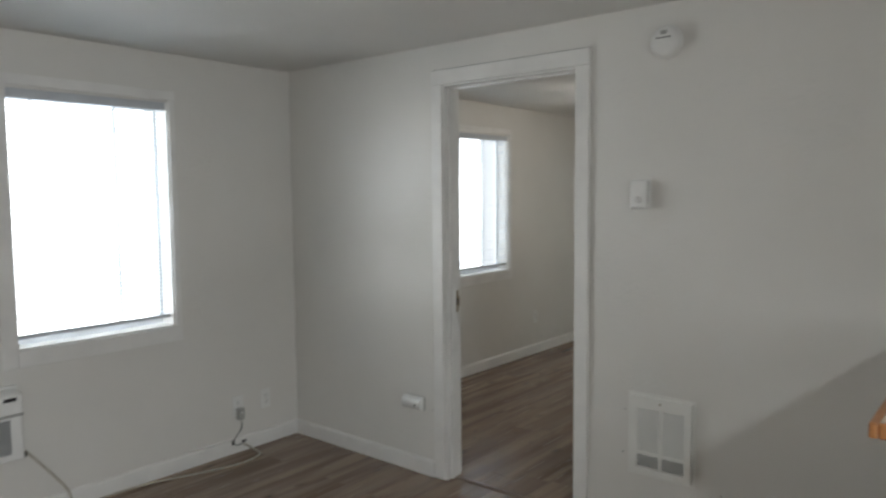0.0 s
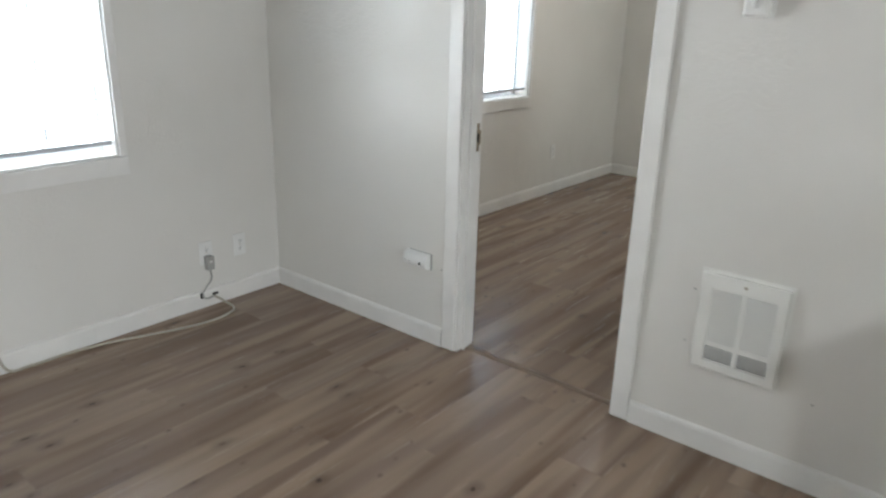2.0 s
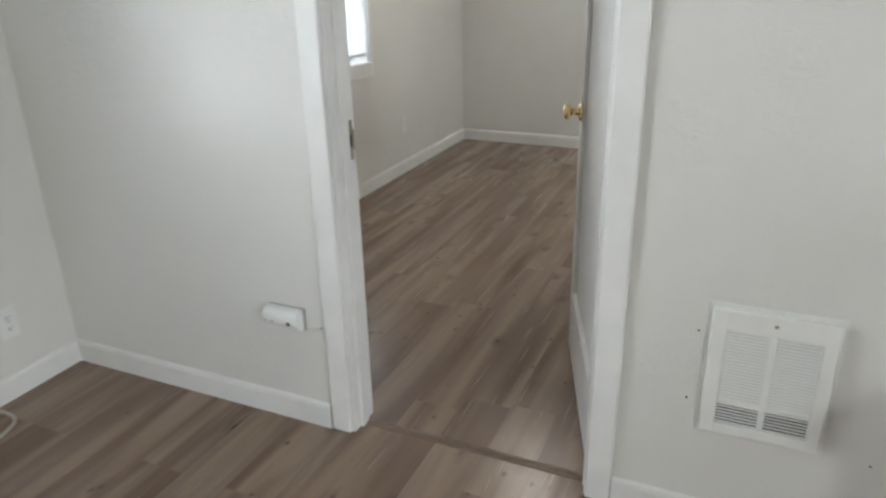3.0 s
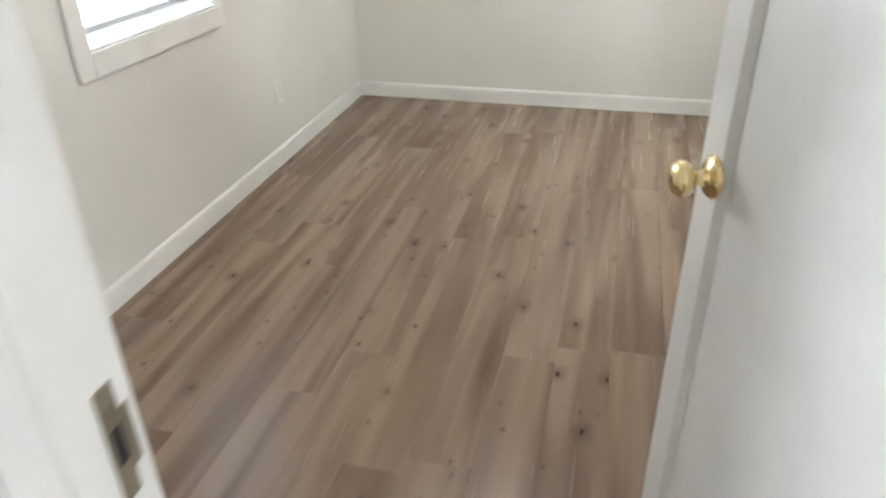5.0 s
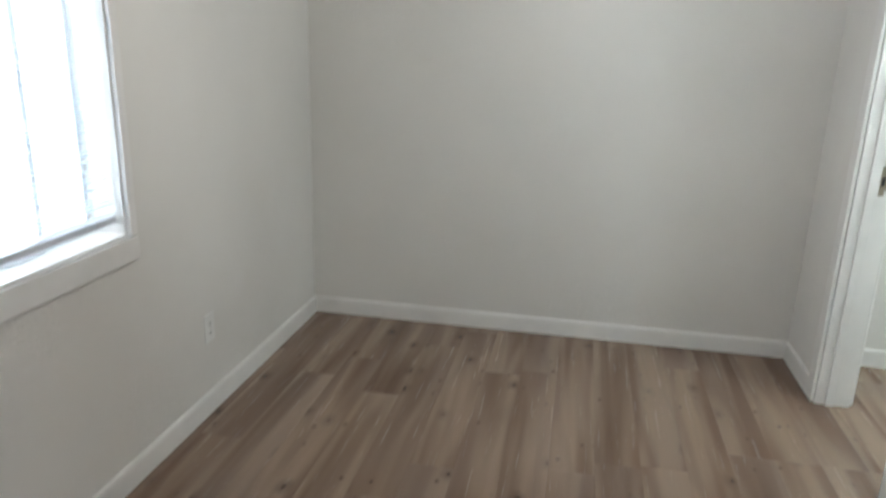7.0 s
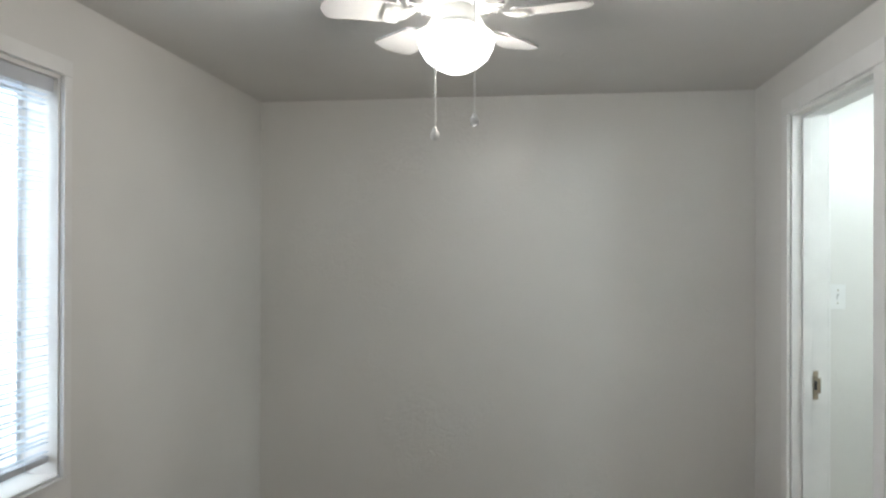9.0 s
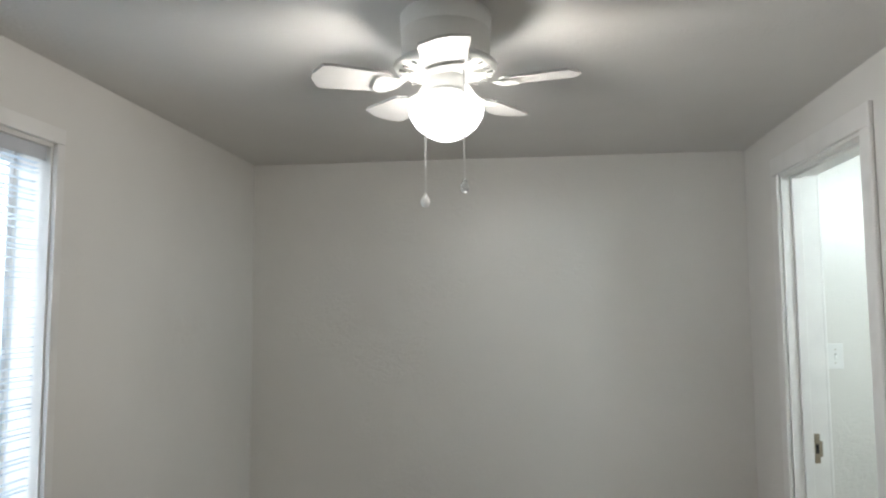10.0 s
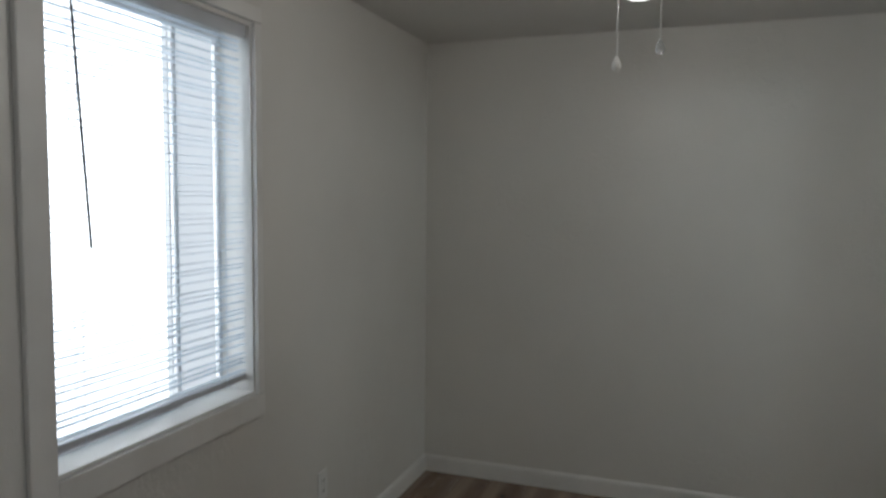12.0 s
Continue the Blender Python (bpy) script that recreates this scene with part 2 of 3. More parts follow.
def root(name, m, label, category, group="", kind=""):
    ob = new(name)
    ob.empty_display_size = 0.05
    ob.matrix_basis = m
    return tagged(ob, label, category, group, kind)


def tube(points, radius, mat, name, parent=None, label=""):
    cu = bpy.data.curves.new(name, "CURVE")
    cu.dimensions, cu.bevel_depth, cu.bevel_resolution, cu.resolution_u = "3D", radius, 3, 8
    sp = cu.splines.new("BEZIER")
    sp.bezier_points.add(len(points) - 1)
    for bp, p in zip(sp.bezier_points, points):
        bp.co = p
        bp.handle_left_type = bp.handle_right_type = "AUTO"
    cu.use_fill_caps = True
    tmp = bpy.data.objects.new("tmp", cu)
    me = bpy.data.meshes.new_from_object(tmp)
    me.name = name
    bpy.data.objects.remove(tmp)
    me.materials.clear()
    me.materials.append(mat)
    for f in me.polygons:
        f.use_smooth = True
    ob = new(name, me)
    ob.parent = parent
    if label:
        tagged(ob, label)
    return ob


def structure(name, bm, mat, label, category):
    return tagged(part(name, bm, mat), label, category, kind="structure")


# ---------------------------------------------------------------- plan
H = 2.24                                    # ceiling
LW = (-1.571, -0.798, 0.800, 1.985)         # living window: y, y, z, z
BW = (1.597, 2.360, 0.820, 1.985)           # bedroom window
DX0, DX1, DH = 1.226, 1.966, 2.03           # bedroom door between its jambs
BY0, BY1, BX = 0.115, 3.89, 2.40            # bedroom
EY0, EY1 = 2.715, 3.425                     # side door between its jambs
LX, LY = 5.60, -4.20                        # living room's far corner

# ---------------------------------------------------------------- large structure
W = -0.15
structure("wall_west", boxes(
    (W, 0, LY - 0.11, LW[0], 0, H), (W, 0, LW[0], LW[1], 0, LW[2]), (W, 0, LW[0], LW[1], LW[3], H),
    (W, 0, LW[1], BW[0], 0, H), (W, 0, BW[0], BW[1], 0, BW[2]), (W, 0, BW[0], BW[1], BW[3], H),
    (W, 0, BW[1], BY1 + 0.11, 0, H)), M_WALL, "off-white painted outside wall with two windows", "wall")
wall_partition = structure("wall_partition", boxes(
    (0, DX0 - 0.02, 0, BY0, 0, H), (DX0 - 0.02, DX1 + 0.02, 0, BY0, DH + 0.02, H), (DX1 + 0.02, LX, 0, BY0, 0, H)),
    M_WALL, "off-white painted plaster wall with a doorway to the bedroom", "wall")
for hx, hz in ((2.213, 0.575), (2.205, 0.385), (1.13, 0.36), (2.62, 0.30)):
    part("nail_hole", spin(((0, 0.0006), (0.0026, 0.0004), (0.003, 0.0)), 8), M_DARK, wall_partition, at=pose(hx, -0.0003, hz, 90, 0, 0))
structure("wall_north", boxes((0, 3.9, BY1, BY1 + 0.11, 0, H)), M_WALL, "off-white painted end wall of the bedroom", "wall")
structure("wall_bedroom_east", boxes(
    (BX, BX + 0.135, BY0, EY0 - 0.02, 0, H), (BX, BX + 0.135, EY0 - 0.02, EY1 + 0.02, DH + 0.02, H), (BX, BX + 0.135, EY1 + 0.02, BY1, 0, H)),
    M_WALL, "off-white painted side wall with a doorway", "wall")
structure("wall_bath_east", boxes((3.9, 4.01, 2.2, BY1 + 0.11, 0, H)), M_WALL, "white painted wall", "wall")
structure("wall_bath_south", boxes((BX + 0.135, 3.9, 2.2, 2.31, 0, H)), M_WALL, "white painted wall", "wall")
structure("wall_south", boxes((0, LX, LY - 0.11, LY, 0, H)), M_WALL, "off-white painted wall", "wall")
# the opening is made up to go with the unseen east fill
structure("wall_east", boxes(
    (LX, LX + 0.11, LY - 0.11, -3.80, 0, H), (LX, LX + 0.11, -2.80, BY0, 0, H),
    (LX, LX + 0.11, -3.80, -2.80, 0, 1.05), (LX, LX + 0.11, -3.80, -2.80, 1.98, H)), M_WALL, "off-white painted wall with an added unseen opening at the fill lamp", "wall")
structure("ceiling", boxes((W, LX + 0.11, LY - 0.11, BY1 + 0.11, H, H + 0.12)), M_CEIL, "dull white textured ceiling", "ceiling")
floor = structure("floor", boxes((W, LX + 0.11, LY - 0.11, BY1 + 0.11, -0.10, -0.006)), M_SUB, "brown oak-look vinyl plank floor", "floor")
structure("ground", boxes((-400, 400, -400, 400, -0.55, -0.45)), M_GROUND, "bare pale ground outside", "ground")

# added emissive sheet that fills the window gaps with brightness
structure("backdrop", boxes((-3.1, -3.0, -9, 14, -0.45, 6)), M_BACK, "glowing pale sheet standing in for daylight beyond the windows", "backdrop")

# baseboards: flat boards with an eased top edge
BASE = ((0, 0.0), (0.013, 0.0), (0.013, 0.072), (0.010, 0.082), (0.004, 0.087), (0, 0.087))


def baseboard(x, y, turn, length):
    """A board along its own x, its back at y = 0, facing +y."""
    ob = structure("baseboard", prism(BASE, 0, length), M_TRIM, "white painted wooden baseboard", "baseboard")
    ob.matrix_basis = pose(x, y, 0.001, 0, 0, turn)


baseboard(0.0, 0.0, -90, 1.0)
baseboard(0.0, -1.0, -90, 3.2)
baseboard(DX0 - 0.082, 0.0, 180, DX0 - 0.082 - 0.013)
baseboard(LX, 0.0, 180, LX - DX1 - 0.077)
baseboard(0.0, BY1, -90, BY1 - BY0)
baseboard(BX, BY1, 180, BX - 0.013)
baseboard(BX, EY1 + 0.075, 90, BY1 - EY1 - 0.075 - 0.013)
baseboard(BX, BY0 + 0.013, 90, EY0 - 0.075 - BY0 - 0.013)
baseboard(0.013, BY0, 0, DX0 - 0.095)
baseboard(3.9, BY1, 180, 3.9 - BX - 0.135)


# ---------------------------------------------------------------- doors
def door_frame(name, label, m, w, depth, stop_at, left=0.075, right=0.075):
    """A lined doorway: x across the opening from 0 to w, y through the wall from 0 to depth."""
    fr = root(name, m, label, "door frame", kind="structure")
    part("jamb", boxes((-0.019, 0, 0.0, depth, 0, DH + 0.019), bevel=0.0015), M_TRIM, fr)
    part("jamb", boxes((w, w + 0.019, 0.0, depth, 0, DH + 0.019), bevel=0.0015), M_TRIM, fr)
    part("head_jamb", boxes((0, w, 0.0, depth, DH, DH + 0.019), bevel=0.0015), M_TRIM, fr)
    a, c = stop_at
    part("door_stop", boxes((0, 0.011, a, c, 0, DH - 0.011), bevel=0.002), M_TRIM, fr)
    part("door_stop", boxes((w - 0.011, w, a, c, 0, DH - 0.011), bevel=0.002), M_TRIM, fr)
    part("door_stop", boxes((0, w, a, c, DH - 0.011, DH), bevel=0.002), M_TRIM, fr)
    for y0, y1 in ((-0.016, -0.0005), (depth + 0.0005, depth + 0.016)):
        part("casing", boxes((-left, -0.006, y0, y1, 0.004, DH + 0.010), bevel=0.005), M_TRIM, fr)
        part("casing", boxes((w + 0.006, w + right, y0, y1, 0.004, DH + 0.010), bevel=0.005), M_TRIM, fr)
        part("head_casing", boxes((-left, w + right, y0, y1, DH + 0.0105, DH + 0.082), bevel=0.003), M_TRIM, fr)
    return fr


def strike_plate(fr, m):
    sp = part("strike_plate", boxes((0, 0.0025, -0.010, 0.010, -0.056, 0.058), bevel=0.001), M_STEEL, fr, "tarnished metal strike plate", at=m)
    part("strike_lip", boxes((0.0003, 0.003, 0.0095, 0.020, -0.030, 0.030), bevel=0.001), M_STEEL, sp)
    part("latch_hole", boxes((0.0026, 0.003, -0.006, 0.006, -0.018, 0.018)), M_DARK, sp)
    for z in (-0.042, 0.042):
        part("screw", spin(((0.0, 0.0012), (0.003, 0.001), (0.0045, 0.0))), M_STEEL, sp, at=pose(0.0025, 0, z, 0, 90, 0))



door_1 = door_frame("door_1", "white painted wooden doorway casing in the partition wall", pose(DX0, 0, 0), DX1 - DX0, BY0, (0.035, 0.072))
part("open_joint", boxes((-0.074, DX1 - DX0 + 0.074, -0.004, -0.0006, DH + 0.0825, DH + 0.0852)), M_DARK, door_1, "dark open joint above the casing")
strike_plate(door_1, pose(0.0, 0.092, 0.935))
door_2 = door_frame("door_2", "white painted doorway casing open to a bright room", pose(BX, EY1, 0, 0, 0, -90), EY1 - EY0, 0.135, (0.038, 0.072))
strike_plate(door_2, pose(0.0, 0.090, 0.955))

structure("threshold", prism(((0.050, 0.0), (0.054, 0.005), (0.066, 0.0075), (0.080, 0.005), (0.084, 0.0)), DX0 + 0.001, DX1 - 0.001),
          M_STRIP, "brown wood-look transition strip in the doorway", "threshold")


def recess_ring(bm, x0, x1, z0, z1, y_face, y_in, slope):
    """Adds the sloped sides and sunk field of a door panel; the face lies at y_face."""
    o = [bm.verts.new((x, y_face, z)) for x, z in ((x0, z0), (x1, z0), (x1, z1), (x0, z1))]
    i = [bm.verts.new((x, y_in, z)) for x, z in ((x0 + slope, z0 + slope), (x1 - slope, z0 + slope), (x1 - slope, z1 - slope), (x0 + slope, z1 - slope))]
    for k in range(4):
        bm.faces.new((o[k], o[(k + 1) % 4], i[(k + 1) % 4], i[k]))
    bm.faces.new(i)


def knob(parent, x, z, side):
    """A turned brass knob on its rose; side is the way that it points along y."""
    profile = ((0.0, 0.0), (0.032, 0.0), (0.033, 0.004), (0.028, 0.009), (0.016, 0.012), (0.012, 0.018), (0.011, 0.030), (0.014, 0.034),
               (0.022, 0.038), (0.027, 0.046), (0.0265, 0.054), (0.020, 0.061), (0.009, 0.0635), (0.0, 0.064))
    k = part("door_knob", spin(profile), M_BRASS, parent, "polished brass round knob", at=pose(x, 0.0175 * side, z, -90 * side, 0, 0))
    part("key_slot", boxes((-0.002, 0.002, -0.006, 0.006, 0.0636, 0.0644)), M_DARK, k)
    return k


def panel_door():
    """Leaf along +x from the hinge, 35 mm thick about y = 0, with one tall sunk field each side."""
    w, h, t = DX1 - DX0 - 0.008, DH - 0.018, 0.0175
    leaf = root("bedroom_door", pose(DX1 - 0.004, BY0 + 0.006, 0.012, 0, 0, 180 - 71.5), "white painted panel door standing open into the bedroom", "door")
    s, zb, zt = 0.068, 0.24, 0.12
    part("stile", boxes((0, s, -t, t, 0, h), bevel=0.002), M_DOOR, leaf)
    part("stile", boxes((w - s, w, -t, t, 0, h), bevel=0.002), M_DOOR, leaf)
    part("bottom_rail", boxes((s, w - s, -t, t, 0, zb), bevel=0.0015), M_DOOR, leaf)
    part("top_rail", boxes((s, w - s, -t, t, h - zt, h), bevel=0.0015), M_DOOR, leaf)
    bm = boxes((s, w - s, -t + 0.0125, t - 0.0125, zb, h - zt))
    part("panel", bm, M_DOOR, leaf)
    for side in (-1, 1):
        bm = bmesh.new()
        recess_ring(bm, s, w - s, zb, h - zt, side * (t - 0.001), side * (t - 0.012), 0.012)
        bmesh.ops.delete(bm, geom=[f for f in bm.faces if len({round(v.co.y, 5) for v in f.verts}) == 1], context="FACES_ONLY")
        bmesh.ops.solidify(bm, geom=bm.faces[:], thickness=0.001)
        part("panel_moulding", bm, M_DOOR, leaf)
        knob(leaf, w - 0.052, 0.912, side)
    part("latch_plate", boxes((w - 0.0005, w + 0.0015, -0.0125, 0.0125, 0.884, 0.940), bevel=0.0006), M_BRASS, leaf, "brass latch plate")
    part("bare_edge", boxes((w - 0.0004, w + 0.0012, -0.014, 0.006, 0.952, 1.030), bevel=0.0005), M_BARE, leaf, "chipped bare brown wood above the latch")
    for z in (0.26, 1.0, 1.78):
        hg = part("hinge", boxes((-0.002, 0.001, -0.016, 0.016, z - 0.044, z + 0.044), bevel=0.0008), M_TRIM, leaf, "painted-over butt hinge")
        part("hinge_pin", spin(((0, -0.046), (0.005, -0.046), (0.005, 0.046), (0, 0.046)), 14), M_TRIM, hg, at=pose(-0.003, -0.019, z))
    return leaf


panel_door()


# ---------------------------------------------------------------- windows and blinds
def window(name, y0, y1, z0, z1, label):
    wn = root(name, pose(0, 0, 0), label, "window", kind="structure")
    # flat casing round the opening
    part("casing", boxes((0.0005, 0.016, y0 - 0.068, y0 + 0.001, z0 - 0.078, z1 + 0.012), bevel=0.003), M_TRIM, wn)
    part("casing", boxes((0.0005, 0.016, y1 - 0.001, y1 + 0.034, z0 - 0.001, z1 + 0.012), bevel=0.003), M_TRIM, wn)
    part("apron", boxes((0.0005, 0.017, y0 + 0.0012, y1 + 0.034, z0 - 0.078, z0 - 0.0012), bevel=0.003), M_TRIM, wn)
    part("head_casing", boxes((0.0005, 0.017, y0 - 0.068, y1 + 0.034, z1 + 0.0125, z1 + 0.060), bevel=0.003), M_TRIM, wn)
    # reveal boards
    part("reveal", boxes((-0.14, 0.0, y0, y0 + 0.008, z0 + 0.008, z1)), M_TRIM, wn)
    part("reveal", boxes((-0.14, 0.0, y1 - 0.008, y1, z0 + 0.008, z1)), M_TRIM, wn)
    part("window_sill", boxes((-0.14, 0.004, y0, y1, z0, z0 + 0.008), bevel=0.002), M_TRIM, wn)
    # sliding sash
    mid = y0 + 0.69 * (y1 - y0)
    for a, c, x in ((y0 + 0.008, mid + 0.009, -0.115), (mid - 0.009, y1 - 0.008, -0.135)):
        fr = part("window_frame", boxes((x, x + 0.018, a, a + 0.016, z0 + 0.008, z1), (x, x + 0.018, c - 0.016, c, z0 + 0.008, z1),
                                        (x, x + 0.018, a + 0.016, c - 0.016, z0 + 0.008, z0 + 0.045), (x, x + 0.018, a + 0.016, c - 0.016, z1 - 0.04, z1)), M_SASH, wn)
        pane = part("pane", boxes((x + 0.007, x + 0.011, a + 0.018, c - 0.018, z0 + 0.04, z1 - 0.035)), M_GLASS, fr)
        pane.visible_shadow = False
    return wn


def twisted_bar(radius, length):
    """A four-sided bar hanging down from the origin, twisted about its length."""
    bm = bmesh.new()
    n, rings = int(length / 0.006), []
    for k in range(n + 1):
        rings.append([bm.verts.new((radius * math.cos(q * math.pi / 2 + k * 0.42), radius * math.sin(q * math.pi / 2 + k * 0.42), -length * k / n)) for q in range(4)])
    for p, q in zip(rings, rings[1:]):
        for i in range(4):
            bm.faces.new((p[i], p[(i + 1) % 4], q[(i + 1) % 4], q[i]))
    bm.faces.new(rings[0]), bm.faces.new(rings[-1][::-1])
    bmesh.ops.recalc_face_normals(bm, faces=bm.faces)
    return bm


def mini_blind(y0, y1, z0, z1, wand_y, wand_len):
    """Slats on ladder cords between a head rail and a bottom rail, hung inside the opening."""
    bl = root("mini_blind", pose(-0.034, 0, 0), "white aluminium mini blind hanging lowered with slats half open", "blind")
    a, c = y0 + 0.012, y1 - 0.012
    part("head_rail", boxes((-0.014, 0.014, a, c, z1 - 0.028, z1 - 0.002), bevel=0.002), M_RAIL, bl)
    part("valance", boxes((0.0155, 0.019, y0 + 0.009, y1 - 0.009, z1 - 0.040, z1 + 0.0), bevel=0.001), M_RAIL, bl)
    bottom = z0 + 0.046
    part("bottom_rail", boxes((-0.012, 0.012, a, c, bottom, bottom + 0.019), bevel=0.003), M_RAIL, bl)
    # one crowned slat, shared
    bm = bmesh.new()
    rows = []
    for i in range(5):
        u = -1 + i / 2
        rows.append([bm.verts.new((0.0125 * u, y, 0.0022 * (1 - u * u))) for y in (a, c)])
    for p, q in zip(rows, rows[1:]):
        bm.faces.new((p[0], q[0], q[1], p[1]))
    for f in bm.faces:
        f.smooth = True
    slat = mesh_of("slat", bm, M_SLAT)
    z, k = bottom + 0.030, 0
    while z < z1 - 0.036:
        ob = new("slat", slat)
        ob.parent = bl
        ob.matrix_basis = pose(0, 0, z, 0.15 * math.sin(k * 1.7), -1 + 0.6 * math.sin(k * 2.3), 0)
        z += 0.0205
        k += 1
    for y in (a + 0.10, c - 0.10):
        for x in (-0.0125, 0.0125):
            part("ladder_cord", boxes((x - 0.0006, x + 0.0006, y - 0.0006, y + 0.0006, bottom, z1 - 0.03)), M_SLAT, bl)
    # twisted tilt wand
    part("tilt_wand", twisted_bar(0.0036, wand_len), M_WAND, bl, "clear twisted plastic tilt wand", at=pose(0.025, wand_y, z1 - 0.05, 4.0, 0, 0))
    part("wand_hook", boxes((0.018, 0.028, wand_y - 0.004, wand_y + 0.004, z1 - 0.052, z1 - 0.038), bevel=0.002), M_RAIL, bl)


window("window_1", *LW, "bright sliding window with flat white casing in the living room")
mini_blind(*LW, LW[0] + 0.11, 0.62)
window("window_2", *BW, "bright sliding window with flat white casing in the bedroom")
mini_blind(*BW, BW[0] + 0.089, 0.605)


# ---------------------------------------------------------------- living room things
def wall_heater():
    x0, x1, z0, z1 = 2.240, 2.508, 0.315, 0.649
    h = root("wall_heater", pose(0, 0, 0), "white enamelled electric wall heater with louvred grille", "heater")
    gx0, gx1, gz0, gz1 = 2.276, 2.476, 0.345, 0.600
    # flat sheet on the wall; its near-black colour is the shade between louvres
    part("louvre_shade", boxes((gx0 - 0.01, gx1 + 0.01, -0.004, -0.001, gz0 - 0.01, gz1 + 0.01)), M_DARK, h, "near-black sheet standing in for the shade inside the heater")
    y0, y1 = -0.022, -0.0045
    part("face_frame", boxes((x0, gx0, y0, y1, z0, z1), bevel=0.004), M_ENAMEL, h)
    part("face_frame", boxes((gx1, x1, y0, y1, z0, z1), bevel=0.004), M_ENAMEL, h)
    part("face_frame", boxes((gx0 - 0.004, gx1 + 0.004, y0 + 0.0002, y1, z0, gz0), bevel=0.004), M_ENAMEL, h)
    part("face_frame", boxes((gx0 - 0.004, gx1 + 0.004, y0 + 0.0002, y1, gz1, z1), bevel=0.004), M_ENAMEL, h)
    part("wall_flange", boxes((x0 - 0.010, x1 + 0.010, -0.0035, -0.0008, z0 - 0.012, z1 + 0.010), bevel=0.001), M_ENAMEL, h)
    part("centre_bar", boxes(((gx0 + gx1) / 2 - 0.007, (gx0 + gx1) / 2 + 0.007, y0 + 0.001, y1, gz0, gz1), bevel=0.002), M_ENAMEL, h)
    part("cross_bar", boxes((gx0, gx1, y0 + 0.0015, y1, 0.398, 0.412), bevel=0.002), M_ENAMEL, h)
    for a, c in ((gx0, (gx0 + gx1) / 2 - 0.007), ((gx0 + gx1) / 2 + 0.007, gx1)):
        louvre = mesh_of("louvre", prism(((-0.0212, -0.0028), (-0.0165, -0.0018), (-0.0165, 0.0026), (-0.0198, 0.0024)), a, c), M_ENAMEL)
        thin = mesh_of("louvre", prism(((-0.0205, -0.0014), (-0.0165, -0.0010), (-0.0165, 0.0014), (-0.0195, 0.0013)), a, c), M_ENAMEL)
        for i in range(23):
            ob = new("louvre", louvre)
            ob.parent, ob.location = h, (0, 0, 0.4165 + i * 0.00825)
        for i in range(6):
            ob = new("louvre", thin)
            ob.parent, ob.location = h, (0, 0, 0.350 + i * 0.0086)
    part("screw", spin(((0, 0.0025), (0.004, 0.002), (0.005, 0))), M_STEEL, h, "dark screw head", at=pose((gx0 + gx1) / 2, y0, 0.626, 90, 0, 0))


wall_heater()


def thermostat():
    t = root("thermostat", pose(2.276, 0, 1.487), "small white plastic wall thermostat", "thermostat")
    part("base_plate", boxes((-0.043, 0.043, -0.006, -0.0008, -0.060, 0.060), bevel=0.002), M_PLASTIC, t)
    part("cover", boxes((-0.037, 0.037, -0.034, -0.0065, -0.056, 0.056), bevel=0.006), M_PLASTIC, t)
    part("dial", spin(((0, 0.006), (0.013, 0.005), (0.015, 0))), M_PLASTIC, t, at=pose(0.0, -0.0335, -0.022, 90, 0, 0))
    part("pointer", boxes((-0.001, 0.001, -0.0402, -0.0392, -0.022, -0.011)), M_GREYPL, t)
    # thin grey strip: shade along the cover's side, put into colour
    part("side_slot", boxes((0.0371, 0.0376, -0.021, -0.017, -0.040, 0.045)), M_GREYPL, t)


thermostat()


def smoke_alarm():
    s = root("smoke_alarm", pose(2.375, 0, 2.085, 90, 0, 0), "round white plastic smoke alarm high on the wall", "smoke alarm")
    part("base", spin(((0, 0.0008), (0.064, 0.0008), (0.066, 0.004), (0.066, 0.012), (0.0, 0.012))), M_PLASTIC, s)
    part("cover", spin(((0.061, 0.012), (0.061, 0.022), (0.056, 0.033), (0.042, 0.040), (0.0, 0.042))), M_PLASTIC, s)
    part("vent_slot", boxes((-0.030, 0.030, 0.012, 0.0155, 0.0375, 0.0425)), M_DARK, s, "dark vent slot")
    part("test_button", boxes((-0.013, 0.013, 0.026, 0.042, 0.036, 0.0425), bevel=0.002), M_GREYPL, s)


smoke_alarm()


def gas_alarm():
    """A small white alarm low on the wall with rounded front and a button."""
    g = root("plug_in_alarm", pose(1.008, 0, 0.382), "white plastic alarm box mounted low on the wall", "alarm")
    curve = [(-0.0045 - 0.036 * math.sin(a) ** 0.7, -0.034 * math.cos(a)) for a in [math.pi * k / 14 for k in range(15)]]
    part("body", prism(curve, -0.066, 0.062), M_PLASTIC, g)
    part("back_plate", boxes((-0.060, 0.072, -0.0042, -0.0008, -0.037, 0.037), bevel=0.001), M_GREYPL, g)
    part("button", spin(((0, 0.003), (0.006, 0.0025), (0.007, 0))), M_DARK, g, "dark test button", at=pose(0.030, -0.0395, -0.006, 90, 0, 0))
    part("pilot_light", spin(((0, 0.002), (0.0025, 0.0015), (0.003, 0)), 12), M_DARK, g, "small dark pilot light", at=pose(-0.055, -0.0395, -0.006, 90, 0, 0))
    part("label_bar", boxes((-0.034, -0.022, -0.0412, -0.0398, -0.008, -0.004)), M_GREYPL, g, "printed grey line")


gas_alarm()


